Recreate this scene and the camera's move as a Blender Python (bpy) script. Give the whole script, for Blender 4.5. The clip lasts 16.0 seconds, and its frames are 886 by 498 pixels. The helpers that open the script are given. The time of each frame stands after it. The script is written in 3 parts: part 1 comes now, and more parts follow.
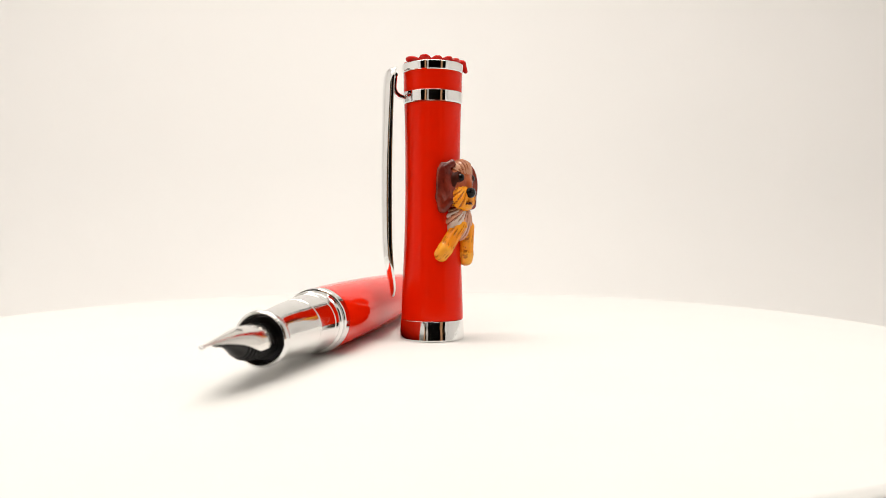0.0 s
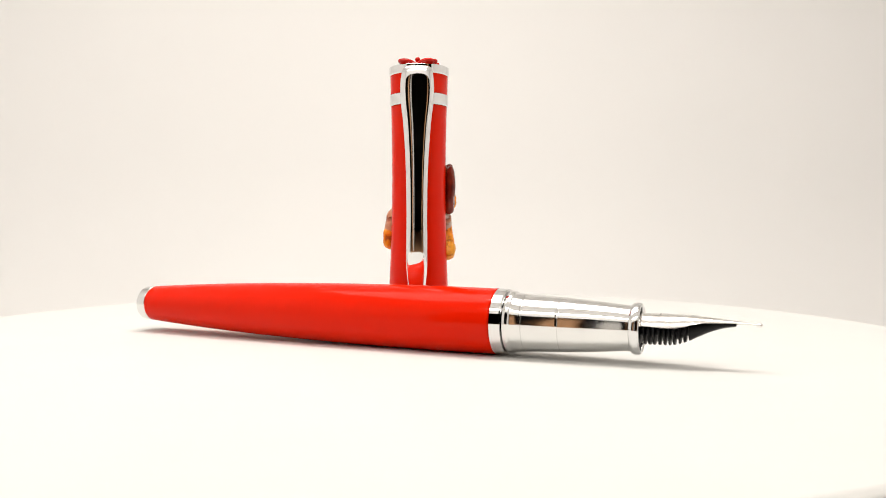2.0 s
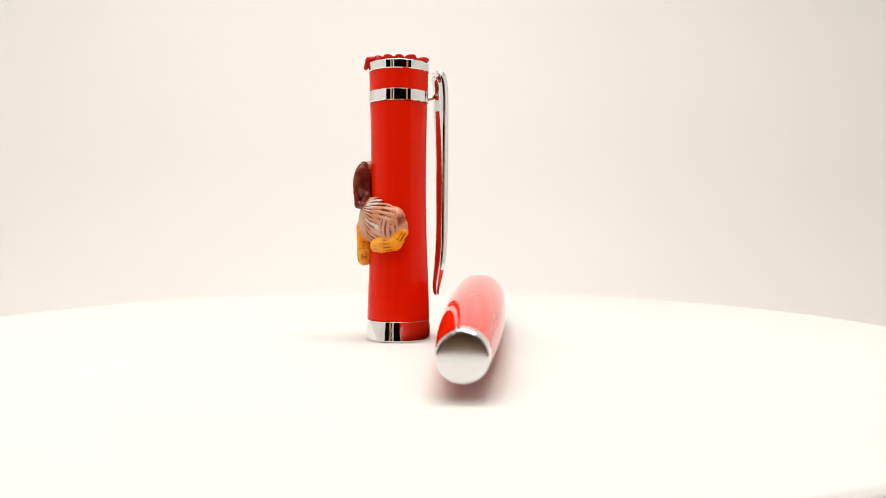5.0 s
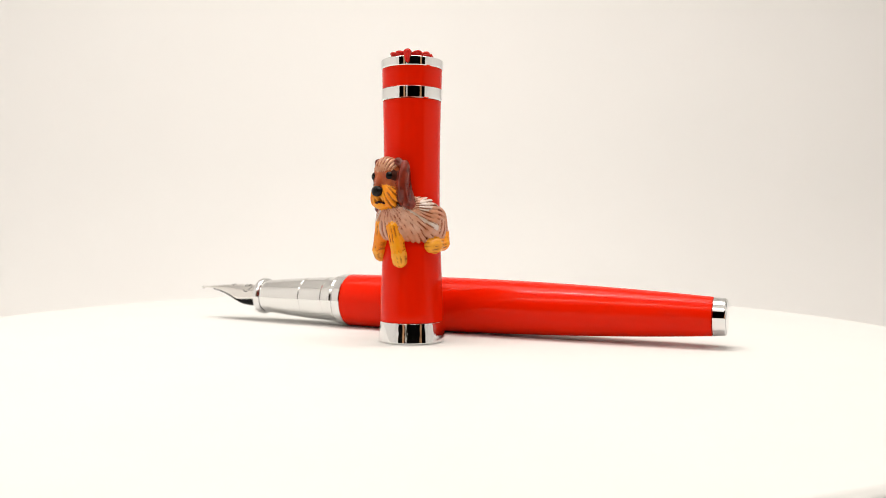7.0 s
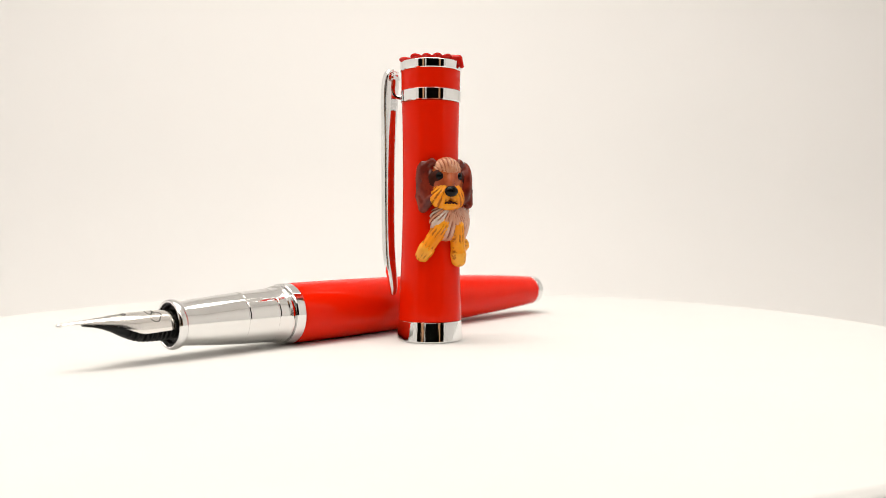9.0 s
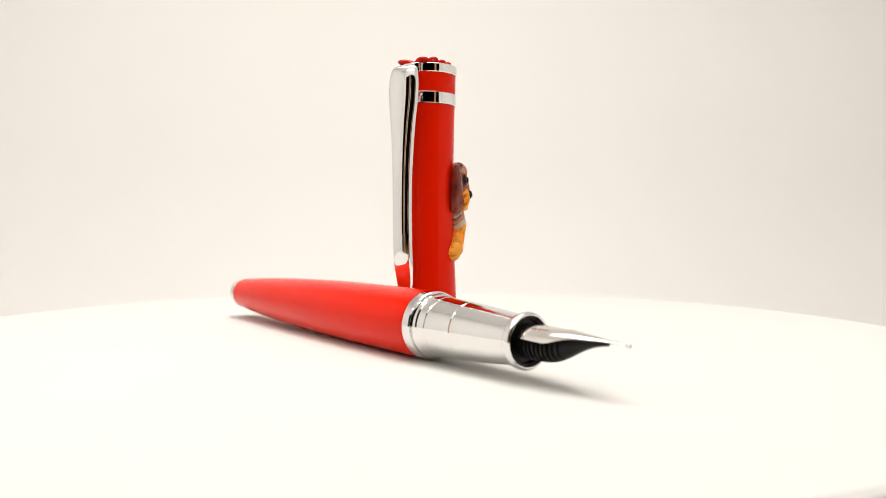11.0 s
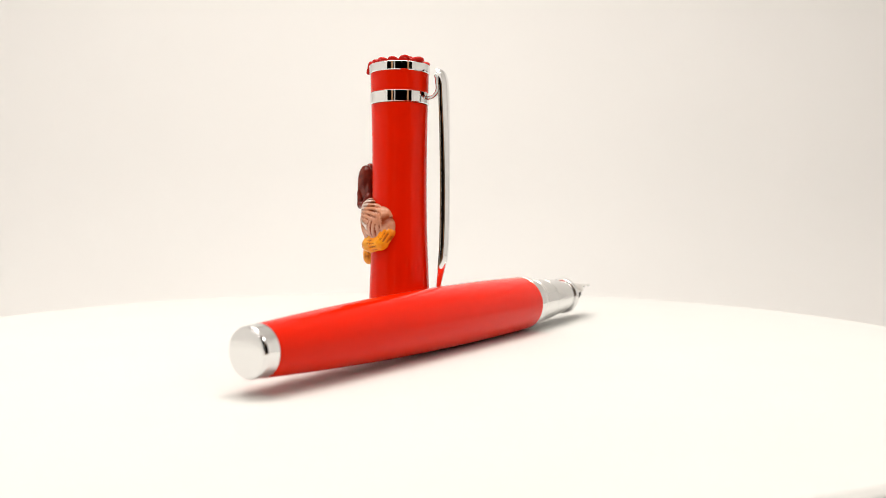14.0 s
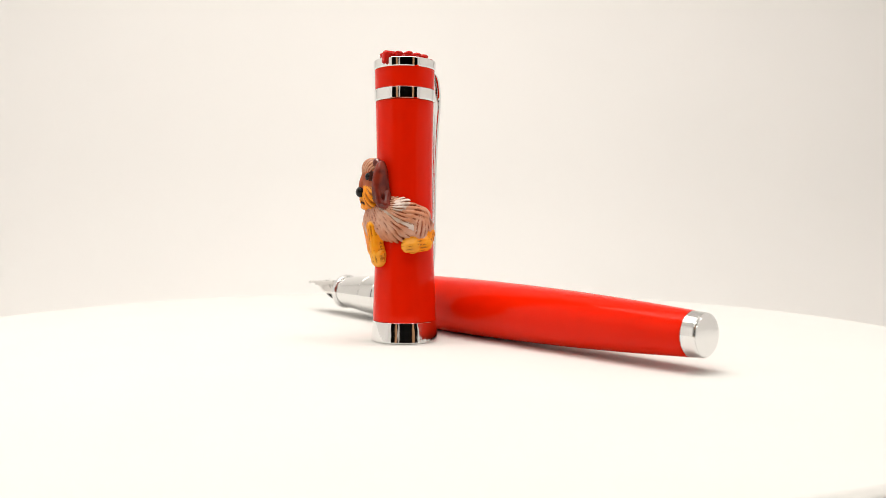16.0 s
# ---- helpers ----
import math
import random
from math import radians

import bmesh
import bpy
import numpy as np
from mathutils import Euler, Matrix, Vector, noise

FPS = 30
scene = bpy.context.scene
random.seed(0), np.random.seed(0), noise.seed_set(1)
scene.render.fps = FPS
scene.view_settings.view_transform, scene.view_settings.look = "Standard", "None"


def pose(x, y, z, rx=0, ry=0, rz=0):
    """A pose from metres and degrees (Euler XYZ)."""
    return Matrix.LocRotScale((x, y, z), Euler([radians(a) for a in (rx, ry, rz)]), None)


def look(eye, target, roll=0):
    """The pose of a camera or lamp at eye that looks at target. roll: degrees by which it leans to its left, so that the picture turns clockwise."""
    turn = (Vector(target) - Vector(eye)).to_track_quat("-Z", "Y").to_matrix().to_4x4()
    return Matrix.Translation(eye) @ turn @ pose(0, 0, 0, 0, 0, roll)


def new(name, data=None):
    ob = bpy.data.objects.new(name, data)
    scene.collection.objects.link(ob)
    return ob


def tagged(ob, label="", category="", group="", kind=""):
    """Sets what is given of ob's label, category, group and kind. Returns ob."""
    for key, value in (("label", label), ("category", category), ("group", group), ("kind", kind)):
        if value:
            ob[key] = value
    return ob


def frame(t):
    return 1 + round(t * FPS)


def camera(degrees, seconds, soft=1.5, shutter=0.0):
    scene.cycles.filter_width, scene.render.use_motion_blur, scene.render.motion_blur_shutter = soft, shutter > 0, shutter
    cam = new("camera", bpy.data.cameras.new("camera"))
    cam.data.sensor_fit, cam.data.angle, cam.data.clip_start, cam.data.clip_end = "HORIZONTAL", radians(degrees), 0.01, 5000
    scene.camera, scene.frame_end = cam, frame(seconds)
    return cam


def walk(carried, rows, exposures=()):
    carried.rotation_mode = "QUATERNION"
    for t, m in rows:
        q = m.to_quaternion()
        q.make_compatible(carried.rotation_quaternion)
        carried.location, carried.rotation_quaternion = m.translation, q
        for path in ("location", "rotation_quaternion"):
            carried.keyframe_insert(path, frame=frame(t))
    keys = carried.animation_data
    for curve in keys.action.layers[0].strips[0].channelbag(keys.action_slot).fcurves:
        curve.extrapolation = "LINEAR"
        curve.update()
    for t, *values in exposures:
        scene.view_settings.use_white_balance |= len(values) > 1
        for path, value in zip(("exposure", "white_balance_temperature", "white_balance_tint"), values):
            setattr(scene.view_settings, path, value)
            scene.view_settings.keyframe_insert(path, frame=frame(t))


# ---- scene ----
FOV = 59.0
cam = camera(FOV, 16.0, soft=0.8)
cam.data.dof.use_dof, cam.data.dof.focus_distance, cam.data.dof.aperture_fstop = True, 0.158, 24.0
EYE = (0.0, -0.1730, 0.0243)
CAM_PITCH, CAM_YAW, CAM_ROLL = -1.50, -2.02, 0.18
CAM_POSE = Matrix.Translation(EYE) @ pose(0, 0, 0, 0, 0, CAM_YAW) @ pose(0, 0, 0, 90 + CAM_PITCH, 0, 0) @ pose(0, 0, 0, 0, 0, CAM_ROLL)
walk(cam, [(0, CAM_POSE), (16, CAM_POSE)], exposures=[(0, 0.0, 6500, 10), (16, 0.0, 6500, 10)])

# the turntable's turn: degrees at a time
SPEED, START = 36.84, -96.7
SWAY, SWAY_AT = 3.2, 20.0


def turn(t):
    a = START + SPEED * t
    lag = 2.5 * math.exp(-((a - 212) / 24) ** 2)
    return a + SWAY * math.cos(radians(a - SWAY_AT)) - lag


# ---- light: a white photo tent, lit by its own LED panel, open towards a dim room ----
world = bpy.data.worlds.new("world")
scene.world = world
world.use_nodes = True
world.node_tree.nodes["Background"].inputs[0].default_value = (0.9, 0.95, 1.0, 1)
world.node_tree.nodes["Background"].inputs[1].default_value = 0.02

TENT_W, TENT_BACK, TENT_FRONT, TENT_TOP, TENT_FLOOR = 0.46, 0.42, -0.30, 0.42, -0.050


def area_lamp(name, place, target, sx, sy, watts, colour):
    data = bpy.data.lights.new(name, "AREA")
    data.shape, data.size, data.size_y, data.energy, data.color = "RECTANGLE", sx, sy, watts, colour
    ob = new(name, data)
    ob.matrix_world = look(place, target)
    return ob


area_lamp("led_panel_light", (-0.06, 0.03, TENT_TOP - 0.014), (-0.06, 0.03, 0), 0.38, 0.22, 0.84, (1.0, 0.953, 0.888))
area_lamp("led_strip_light", (0.0, -0.01, TENT_TOP - 0.016), (0.0, -0.01, 0), 0.26, 0.014, 0.90, (1.0, 0.953, 0.888))
# added fill from the front, to brighten upright faces turned to the camera
area_lamp("front_fill_light", (-0.05, -0.285, 0.385), (-0.05, 0.02, 0.03), 0.50, 0.05, 0.66, (1.0, 0.953, 0.888))


# ---- materials ----
def material(name, colour, rough=0.5, metal=0.0, coat=0.0, spread=0.06, scale=400.0, bump=0.0, bump_scale=2000.0, second=None,
             second_scale=150.0, stretch=(1, 1, 1), ior=1.45, sub=0.0, brush=None):
    """A surface with grain at two scales: a fine one in the colour and relief, a coarse one between two tints."""
    m = bpy.data.materials.new(name)
    m.use_nodes = True
    nt = m.node_tree
    b = nt.nodes["Principled BSDF"]
    b.inputs["Roughness"].default_value = rough
    b.inputs["Metallic"].default_value = metal
    b.inputs["Coat Weight"].default_value = coat
    b.inputs["Coat Roughness"].default_value = 0.03
    b.inputs["IOR"].default_value = ior
    b.inputs["Subsurface Weight"].default_value = sub
    b.inputs["Subsurface Scale"].default_value = 0.001
    co = nt.nodes.new("ShaderNodeTexCoord")
    mp = nt.nodes.new("ShaderNodeMapping")
    mp.inputs["Scale"].default_value = stretch
    nt.links.new(co.outputs["Object"], mp.inputs["Vector"])
    coarse = nt.nodes.new("ShaderNodeTexNoise")
    coarse.inputs["Scale"].default_value = second_scale
    coarse.inputs["Detail"].default_value = 3
    nt.links.new(mp.outputs["Vector"], coarse.inputs["Vector"])
    ramp = nt.nodes.new("ShaderNodeValToRGB")
    ramp.color_ramp.elements[0].position, ramp.color_ramp.elements[1].position = 0.38, 0.62
    other = second or tuple(c * (1 - spread) for c in colour)
    ramp.color_ramp.elements[0].color, ramp.color_ramp.elements[1].color = (*colour, 1), (*other, 1)
    nt.links.new(coarse.outputs["Fac"], ramp.inputs["Fac"])
    fine = nt.nodes.new("ShaderNodeTexNoise")
    fine.inputs["Scale"].default_value = scale
    fine.inputs["Detail"].default_value = 2
    nt.links.new(mp.outputs["Vector"], fine.inputs["Vector"])
    mix = nt.nodes.new("ShaderNodeMix")
    mix.data_type, mix.blend_type = "RGBA", "MULTIPLY"
    mix.inputs[0].default_value = 1.0
    grey = nt.nodes.new("ShaderNodeMapRange")
    grey.inputs["To Min"].default_value, grey.inputs["To Max"].default_value = 1 - spread, 1 + spread
    nt.links.new(fine.outputs["Fac"], grey.inputs["Value"])
    nt.links.new(ramp.outputs["Color"], mix.inputs[6])
    nt.links.new(grey.outputs["Result"], mix.inputs[7])
    paint = mix.outputs[2]
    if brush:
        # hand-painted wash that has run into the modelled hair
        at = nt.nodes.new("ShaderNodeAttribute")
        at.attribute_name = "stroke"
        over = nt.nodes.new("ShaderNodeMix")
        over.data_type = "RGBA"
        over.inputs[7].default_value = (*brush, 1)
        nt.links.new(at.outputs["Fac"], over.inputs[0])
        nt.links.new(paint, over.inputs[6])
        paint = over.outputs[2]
    nt.links.new(paint, b.inputs["Base Color"])
    if bump:
        bp = nt.nodes.new("ShaderNodeBump")
        bp.inputs["Strength"].default_value, bp.inputs["Distance"].default_value = bump, 0.0002
        relief = nt.nodes.new("ShaderNodeTexNoise")
        relief.inputs["Scale"].default_value = bump_scale
        nt.links.new(mp.outputs["Vector"], relief.inputs["Vector"])
        nt.links.new(relief.outputs["Fac"], bp.inputs["Height"])
        nt.links.new(bp.outputs["Normal"], b.inputs["Normal"])
    return m


PAPER = material("white_matt_card", (0.685, 0.68, 0.66), 0.9, spread=0.012, scale=900, bump=0.04, second_scale=40)
FABRIC = material("white_tent_fabric", (0.915, 0.905, 0.893), 0.95, spread=0.015, scale=1200, bump=0.1, second_scale=6)
RED = material("red_lacquer", (0.77, 0.013, 0.001), 0.03, ior=1.22, spread=0.03, scale=300, second_scale=60)
CHROME = material("polished_chrome", (0.79, 0.79, 0.79), 0.04, 1.0, spread=0.02, scale=500, second_scale=80)
SATIN = material("polished_end_face", (0.80, 0.80, 0.80), 0.11, 1.0, spread=0.02, scale=700, second_scale=90)
GRIP = material("handled_chrome", (0.82, 0.82, 0.81), 0.08, 1.0, spread=0.05, scale=500, second_scale=120, stretch=(0.15, 1, 1), bump=0.05, bump_scale=900)
WORN = material("scratched_chrome", (0.79, 0.79, 0.79), 0.05, 1.0, spread=0.05, scale=900, second_scale=150, stretch=(1, 1, 0.3), bump=0.10, bump_scale=1600)
STEEL = material("nib_steel", (0.85, 0.83, 0.80), 0.13, 1.0, spread=0.04, scale=900, second_scale=120, stretch=(1, 6, 6))
BLACK = material("black_plastic", (0.008, 0.008, 0.008), 0.45, ior=1.3, spread=0.2, scale=600)
HOLLOW = material("dark_inner_sleeve", (0.012, 0.010, 0.010), 0.3, ior=1.3, spread=0.2)
RED_CLAY = material("glossy_red_clay", (0.55, 0.007, 0.003), 0.12, ior=1.36, spread=0.08, scale=700, bump=0.3, bump_scale=900)
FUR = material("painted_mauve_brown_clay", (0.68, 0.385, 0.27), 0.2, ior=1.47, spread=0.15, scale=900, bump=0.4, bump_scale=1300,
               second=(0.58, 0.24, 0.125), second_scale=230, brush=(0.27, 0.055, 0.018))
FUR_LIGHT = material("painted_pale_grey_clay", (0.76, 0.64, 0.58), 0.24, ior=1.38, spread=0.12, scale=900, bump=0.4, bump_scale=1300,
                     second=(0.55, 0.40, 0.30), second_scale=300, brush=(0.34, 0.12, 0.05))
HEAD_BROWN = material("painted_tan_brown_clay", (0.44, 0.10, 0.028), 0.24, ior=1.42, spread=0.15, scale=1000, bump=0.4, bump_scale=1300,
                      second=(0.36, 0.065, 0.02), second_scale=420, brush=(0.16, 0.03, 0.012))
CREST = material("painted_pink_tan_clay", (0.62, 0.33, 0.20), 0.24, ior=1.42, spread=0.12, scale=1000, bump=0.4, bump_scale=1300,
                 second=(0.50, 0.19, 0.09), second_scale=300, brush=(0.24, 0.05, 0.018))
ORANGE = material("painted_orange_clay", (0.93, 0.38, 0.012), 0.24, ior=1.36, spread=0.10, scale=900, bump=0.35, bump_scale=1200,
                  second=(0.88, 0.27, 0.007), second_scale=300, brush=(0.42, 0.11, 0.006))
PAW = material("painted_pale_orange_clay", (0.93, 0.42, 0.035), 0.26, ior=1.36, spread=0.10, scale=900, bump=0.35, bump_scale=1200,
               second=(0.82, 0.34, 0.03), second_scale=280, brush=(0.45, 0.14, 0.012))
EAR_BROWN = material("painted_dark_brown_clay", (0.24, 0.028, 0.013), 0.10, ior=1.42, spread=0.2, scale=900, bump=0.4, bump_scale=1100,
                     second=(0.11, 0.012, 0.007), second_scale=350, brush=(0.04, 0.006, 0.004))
GROOVE = material("dark_brush_strokes", (0.05, 0.011, 0.006), 0.35, ior=1.15, spread=0.2, scale=900)
EYE_BLACK = material("gloss_black_paint", (0.004, 0.0035, 0.0035), 0.03, ior=1.26, spread=0.1)
ROOM_DARK = material("dim_room_paint", (0.035, 0.032, 0.03), 0.8, spread=0.2, scale=30, second_scale=5)
ROOM_WOOD = material("warm_wood", (0.66, 0.36, 0.18), 0.5, spread=0.2, scale=80, stretch=(1, 1, 0.1))
INK = material("dark_engraving", (0.05, 0.045, 0.04), 0.5, spread=0.1)


# ---- mesh helpers ----
def part(name, bm, mat, parent=None, label="", smooth=True, angle=38):
    me = bpy.data.meshes.new(name)
    bm.to_mesh(me)
    bm.free()
    for m in mat if isinstance(mat, (list, tuple)) else [mat]:
        me.materials.append(m)
    if smooth:
        for p in me.polygons:
            p.use_smooth = True
        me.set_sharp_from_angle(angle=radians(angle))
    ob = new(name, me)
    if parent:
        ob.parent = parent
    if label:
        ob["label"] = label
    return ob


def lathe(profile, seg=96, axis="z", at=(0, 0, 0), close=False):
    """A turned body from (height, radius) pairs in millimetres; a radius of 0 closes an end."""
    bm = bmesh.new()
    rings = []
    for h, r in profile:
        if r == 0:
            ring = [bm.verts.new((0, 0, h))]
        else:
            ring = [bm.verts.new((r * math.cos(2 * math.pi * i / seg), r * math.sin(2 * math.pi * i / seg), h)) for i in range(seg)]
        rings.append(ring)
    pairs = list(zip(rings, rings[1:]))
    if close:
        pairs.append((rings[-1], rings[0]))
    for a, b in pairs:
        for i in range(seg):
            j = (i + 1) % seg
            if len(a) == 1 and len(b) == 1:
                continue
            if len(a) == 1:
                bm.faces.new((a[0], b[j], b[i]))
            elif len(b) == 1:
                bm.faces.new((a[i], a[j], b[0]))
            else:
                bm.faces.new((a[i], a[j], b[j], b[i]))
    m = Matrix.Scale(0.001, 4)
    if axis == "x":
        m = Matrix.Rotation(math.pi / 2, 4, "Y") @ m
    bmesh.ops.transform(bm, matrix=Matrix.Translation([c * 0.001 for c in at]) @ m, verts=bm.verts)
    bmesh.ops.recalc_face_normals(bm, faces=bm.faces)
    return bm


def spline(points, n=8):
    """A smooth run through points of any width."""
    pts = [np.array(p, float) for p in points]
    out = []
    for i in range(len(pts) - 1):
        p0, p1, p2, p3 = pts[max(i - 1, 0)], pts[i], pts[i + 1], pts[min(i + 2, len(pts) - 1)]
        for k in range(n):
            u = k / n
            out.append(0.5 * (2 * p1 + (p2 - p0) * u + (2 * p0 - 5 * p1 + 4 * p2 - p3) * u * u + (3 * p1 - p0 - 3 * p2 + p3) * u ** 3))
    return [tuple(p) for p in out] + [tuple(pts[-1])]


def box(x0, x1, y0, y1, z0, z1, bevel=0.0):
    bm = bmesh.new()
    bmesh.ops.create_cube(bm, size=1)
    bmesh.ops.transform(bm, matrix=Matrix.Translation(((x0 + x1) / 2, (y0 + y1) / 2, (z0 + z1) / 2)) @ Matrix.Diagonal((x1 - x0, y1 - y0, z1 - z0, 1)), verts=bm.verts)
    if bevel:
        bmesh.ops.bevel(bm, geom=bm.edges[:], offset=bevel, segments=3, affect="EDGES")
    return bm


def surface_net(field, lo, step):
    """The zero surface of a sampled field: one vertex in each cell that the surface crosses, one quad for each crossed edge."""
    s = field < 0
    nx, ny, nz = field.shape
    total = np.zeros((nx - 1, ny - 1, nz - 1, 3))
    count = np.zeros((nx - 1, ny - 1, nz - 1))
    corners = [(i, j, k) for i in (0, 1) for j in (0, 1) for k in (0, 1)]

    def cut(c):
        return (slice(c[0], c[0] + nx - 1), slice(c[1], c[1] + ny - 1), slice(c[2], c[2] + nz - 1))

    for a in corners:
        for ax in range(3):
            if a[ax]:
                continue
            b = list(a)
            b[ax] = 1
            fa, fb = field[cut(a)], field[cut(b)]
            hit = (fa < 0) != (fb < 0)
            u = np.where(hit, fa / np.where(hit, fa - fb, 1), 0)
            for d in range(3):
                total[..., d] += np.where(hit, a[d] + (u if d == ax else 0), 0)
            count += hit
    live = count > 0
    index = np.full(live.shape, -1)
    index[live] = np.arange(live.sum())
    cells = np.argwhere(live)
    verts = lo + step * (cells + total[live] / count[live][:, None])
    quads = []
    for ax in range(3):
        o1, o2 = (ax + 1) % 3, (ax + 2) % 3
        a = [slice(1, -1)] * 3
        b = [slice(1, -1)] * 3
        a[ax], b[ax] = slice(0, -1), slice(1, None)
        cross = s[tuple(a)] != s[tuple(b)]
        for c in np.argwhere(cross):
            base = c + 1
            base[ax] -= 1
            inside = s[tuple(base)]
            loop = []
            for d1, d2 in ((0, 0), (-1, 0), (-1, -1), (0, -1)):
                q = base.copy()
                q[o1] += d1
                q[o2] += d2
                loop.append(int(index[tuple(q)]))
            quads.append(loop if inside else loop[::-1])
    return verts, quads


# ---- the tent and the room ----
def tent():
    floor = part("floor", box(-0.8, 0.8, TENT_FRONT, TENT_BACK + 0.1, TENT_FLOOR - 0.02, TENT_FLOOR), FABRIC)
    tagged(floor, "matt white fabric floor of the photo tent", "floor", kind="structure")
    tagged(part("floor_desk", box(-0.8, 0.8, -1.3, TENT_FRONT - 0.0005, TENT_FLOOR - 0.02, TENT_FLOOR - 0.001), ROOM_WOOD), "warm wooden desk top before the tent", "desk top", kind="structure")
    # back: a sheet that curves up from the floor
    bm = bmesh.new()
    rad = 0.12
    prof = [(TENT_BACK - rad - 0.14, TENT_FLOOR + 0.004)]
    prof += [(TENT_BACK - rad + rad * math.sin(a), TENT_FLOOR + 0.004 + rad - rad * math.cos(a)) for a in np.linspace(0, math.pi / 2, 24)]
    prof += [(TENT_BACK, TENT_TOP - 0.004)]
    outer = [(TENT_BACK + 0.004, TENT_TOP - 0.004), (TENT_BACK + 0.004, TENT_FLOOR + 0.0004), (TENT_BACK - rad - 0.14, TENT_FLOOR + 0.0004)]
    loop = prof + outer
    left = [bm.verts.new((-TENT_W + 0.002, y, z)) for y, z in loop]
    right = [bm.verts.new((TENT_W - 0.002, y, z)) for y, z in loop]
    n = len(loop)
    for i in range(n):
        j = (i + 1) % n
        bm.faces.new((left[i], left[j], right[j], right[i]))
    bm.faces.new(left[::-1])
    bm.faces.new(right)
    bmesh.ops.recalc_face_normals(bm, faces=bm.faces)
    tagged(part("backdrop", bm, FABRIC), "seamless off-white backdrop sheet, softly curved at its foot", "backdrop", kind="structure")
    for name, x0, x1 in (("wall_west", -TENT_W - 0.006, -TENT_W), ("wall_east", TENT_W, TENT_W + 0.006)):
        tagged(part(name, box(x0, x1, TENT_FRONT, TENT_BACK + 0.006, TENT_FLOOR, TENT_TOP), FABRIC), "white translucent fabric side of the tent", "wall", kind="structure")
    tagged(part("ceiling", box(-TENT_W - 0.006, TENT_W + 0.006, TENT_FRONT, TENT_BACK + 0.006, TENT_TOP, TENT_TOP + 0.006), FABRIC), "white fabric top of the photo tent", "ceiling", kind="structure")
    # front flaps beside the opening
    for name, x0, x1 in (("wall_front_west", -TENT_W - 0.006, -0.33), ("wall_front_east", 0.33, TENT_W + 0.006)):
        tagged(part(name, box(x0, x1, TENT_FRONT - 0.006, TENT_FRONT, TENT_FLOOR, TENT_TOP + 0.006), FABRIC), "white fabric front flap of the tent", "wall", kind="structure")
    tagged(part("wall_front_top", box(-0.3295, 0.3295, TENT_FRONT - 0.006, TENT_FRONT, 0.235, TENT_TOP - 0.0005), FABRIC), "white fabric flap over the tent opening", "wall", kind="structure")
    # the dim room outside
    for name, b in (("wall_south", (-0.8, 0.8, -1.31, -1.30, TENT_FLOOR - 0.02, 0.9)), ("wall_room_west", (-0.81, -0.8, -1.31, TENT_BACK + 0.1, TENT_FLOOR - 0.02, 0.9)),
                    ("wall_room_east", (0.8, 0.81, -1.31, TENT_BACK + 0.1, TENT_FLOOR - 0.02, 0.9)), ("wall_north", (-0.81, 0.81, TENT_BACK + 0.1, TENT_BACK + 0.11, TENT_FLOOR - 0.02, 0.9)),
                    ("ceiling_room", (-0.81, 0.81, -1.31, TENT_BACK + 0.11, 0.9, 0.91))):
        tagged(part(name, box(*b), ROOM_DARK), "dark plain wall of the dim room", "wall", kind="structure")
    # unseen uprights outside the opening, placed to mirror as streaks in the chrome bands
    for x0, x1, mat, label in ((-0.150, -0.118, PAPER, "unseen white upright added for a pale streak in the chrome"), (-0.235, -0.185, ROOM_WOOD, "warm wooden board in the dim room"),
                               (0.215, 0.275, ROOM_WOOD, "warm wooden board in the dim room")):
        tagged(part("trim", box(x0, x1, -0.40, -0.385, TENT_FLOOR - 0.001, 0.34, 0.002), mat), label, "trim", kind="structure")


def led_panel():
    root = tagged(new("ceiling_lamp"), "slim white LED panel under the tent top", "lamp")
    root.location = (-0.06, 0.03, TENT_TOP)
    part("housing", box(-0.20, 0.20, -0.12, 0.12, -0.010, -0.0005, 0.002), PAPER, root)
    # unseen bar added to carry the front fill
    bar = tagged(new("front_fill_bar"), "slim white bar carrying the added front fill light, unseen", "lamp")
    bar.matrix_world = look((-0.05, -0.285, 0.385), (-0.05, 0.02, 0.03))
    part("housing", box(-0.26, 0.26, -0.03, 0.03, 0.001, 0.009, 0.002), PAPER, bar)


def turntable():
    root = tagged(new("turntable"), "round white matt turntable with rounded rim", "turntable")
    r = TABLE_R * 1000
    prof = [(-6, 0), (-6, r - 1.5), (-5.2, r - 0.4), (-4, r), (-1.4, r), (-0.5, r - 0.35), (0, r - 1.3), (0, r * 0.5), (0, 0)]
    part("plate", lathe(prof, 192), PAPER, root, "smooth white plate", angle=14)
    part("foot", lathe([(-49.9, 0), (-49.9, r * 0.70), (-48, r * 0.72), (-9, r * 0.70), (-6.1, r * 0.68), (-6.1, 0)], 96), PAPER, root, "white base drum", angle=14)
    return root


TABLE_R = 0.1188


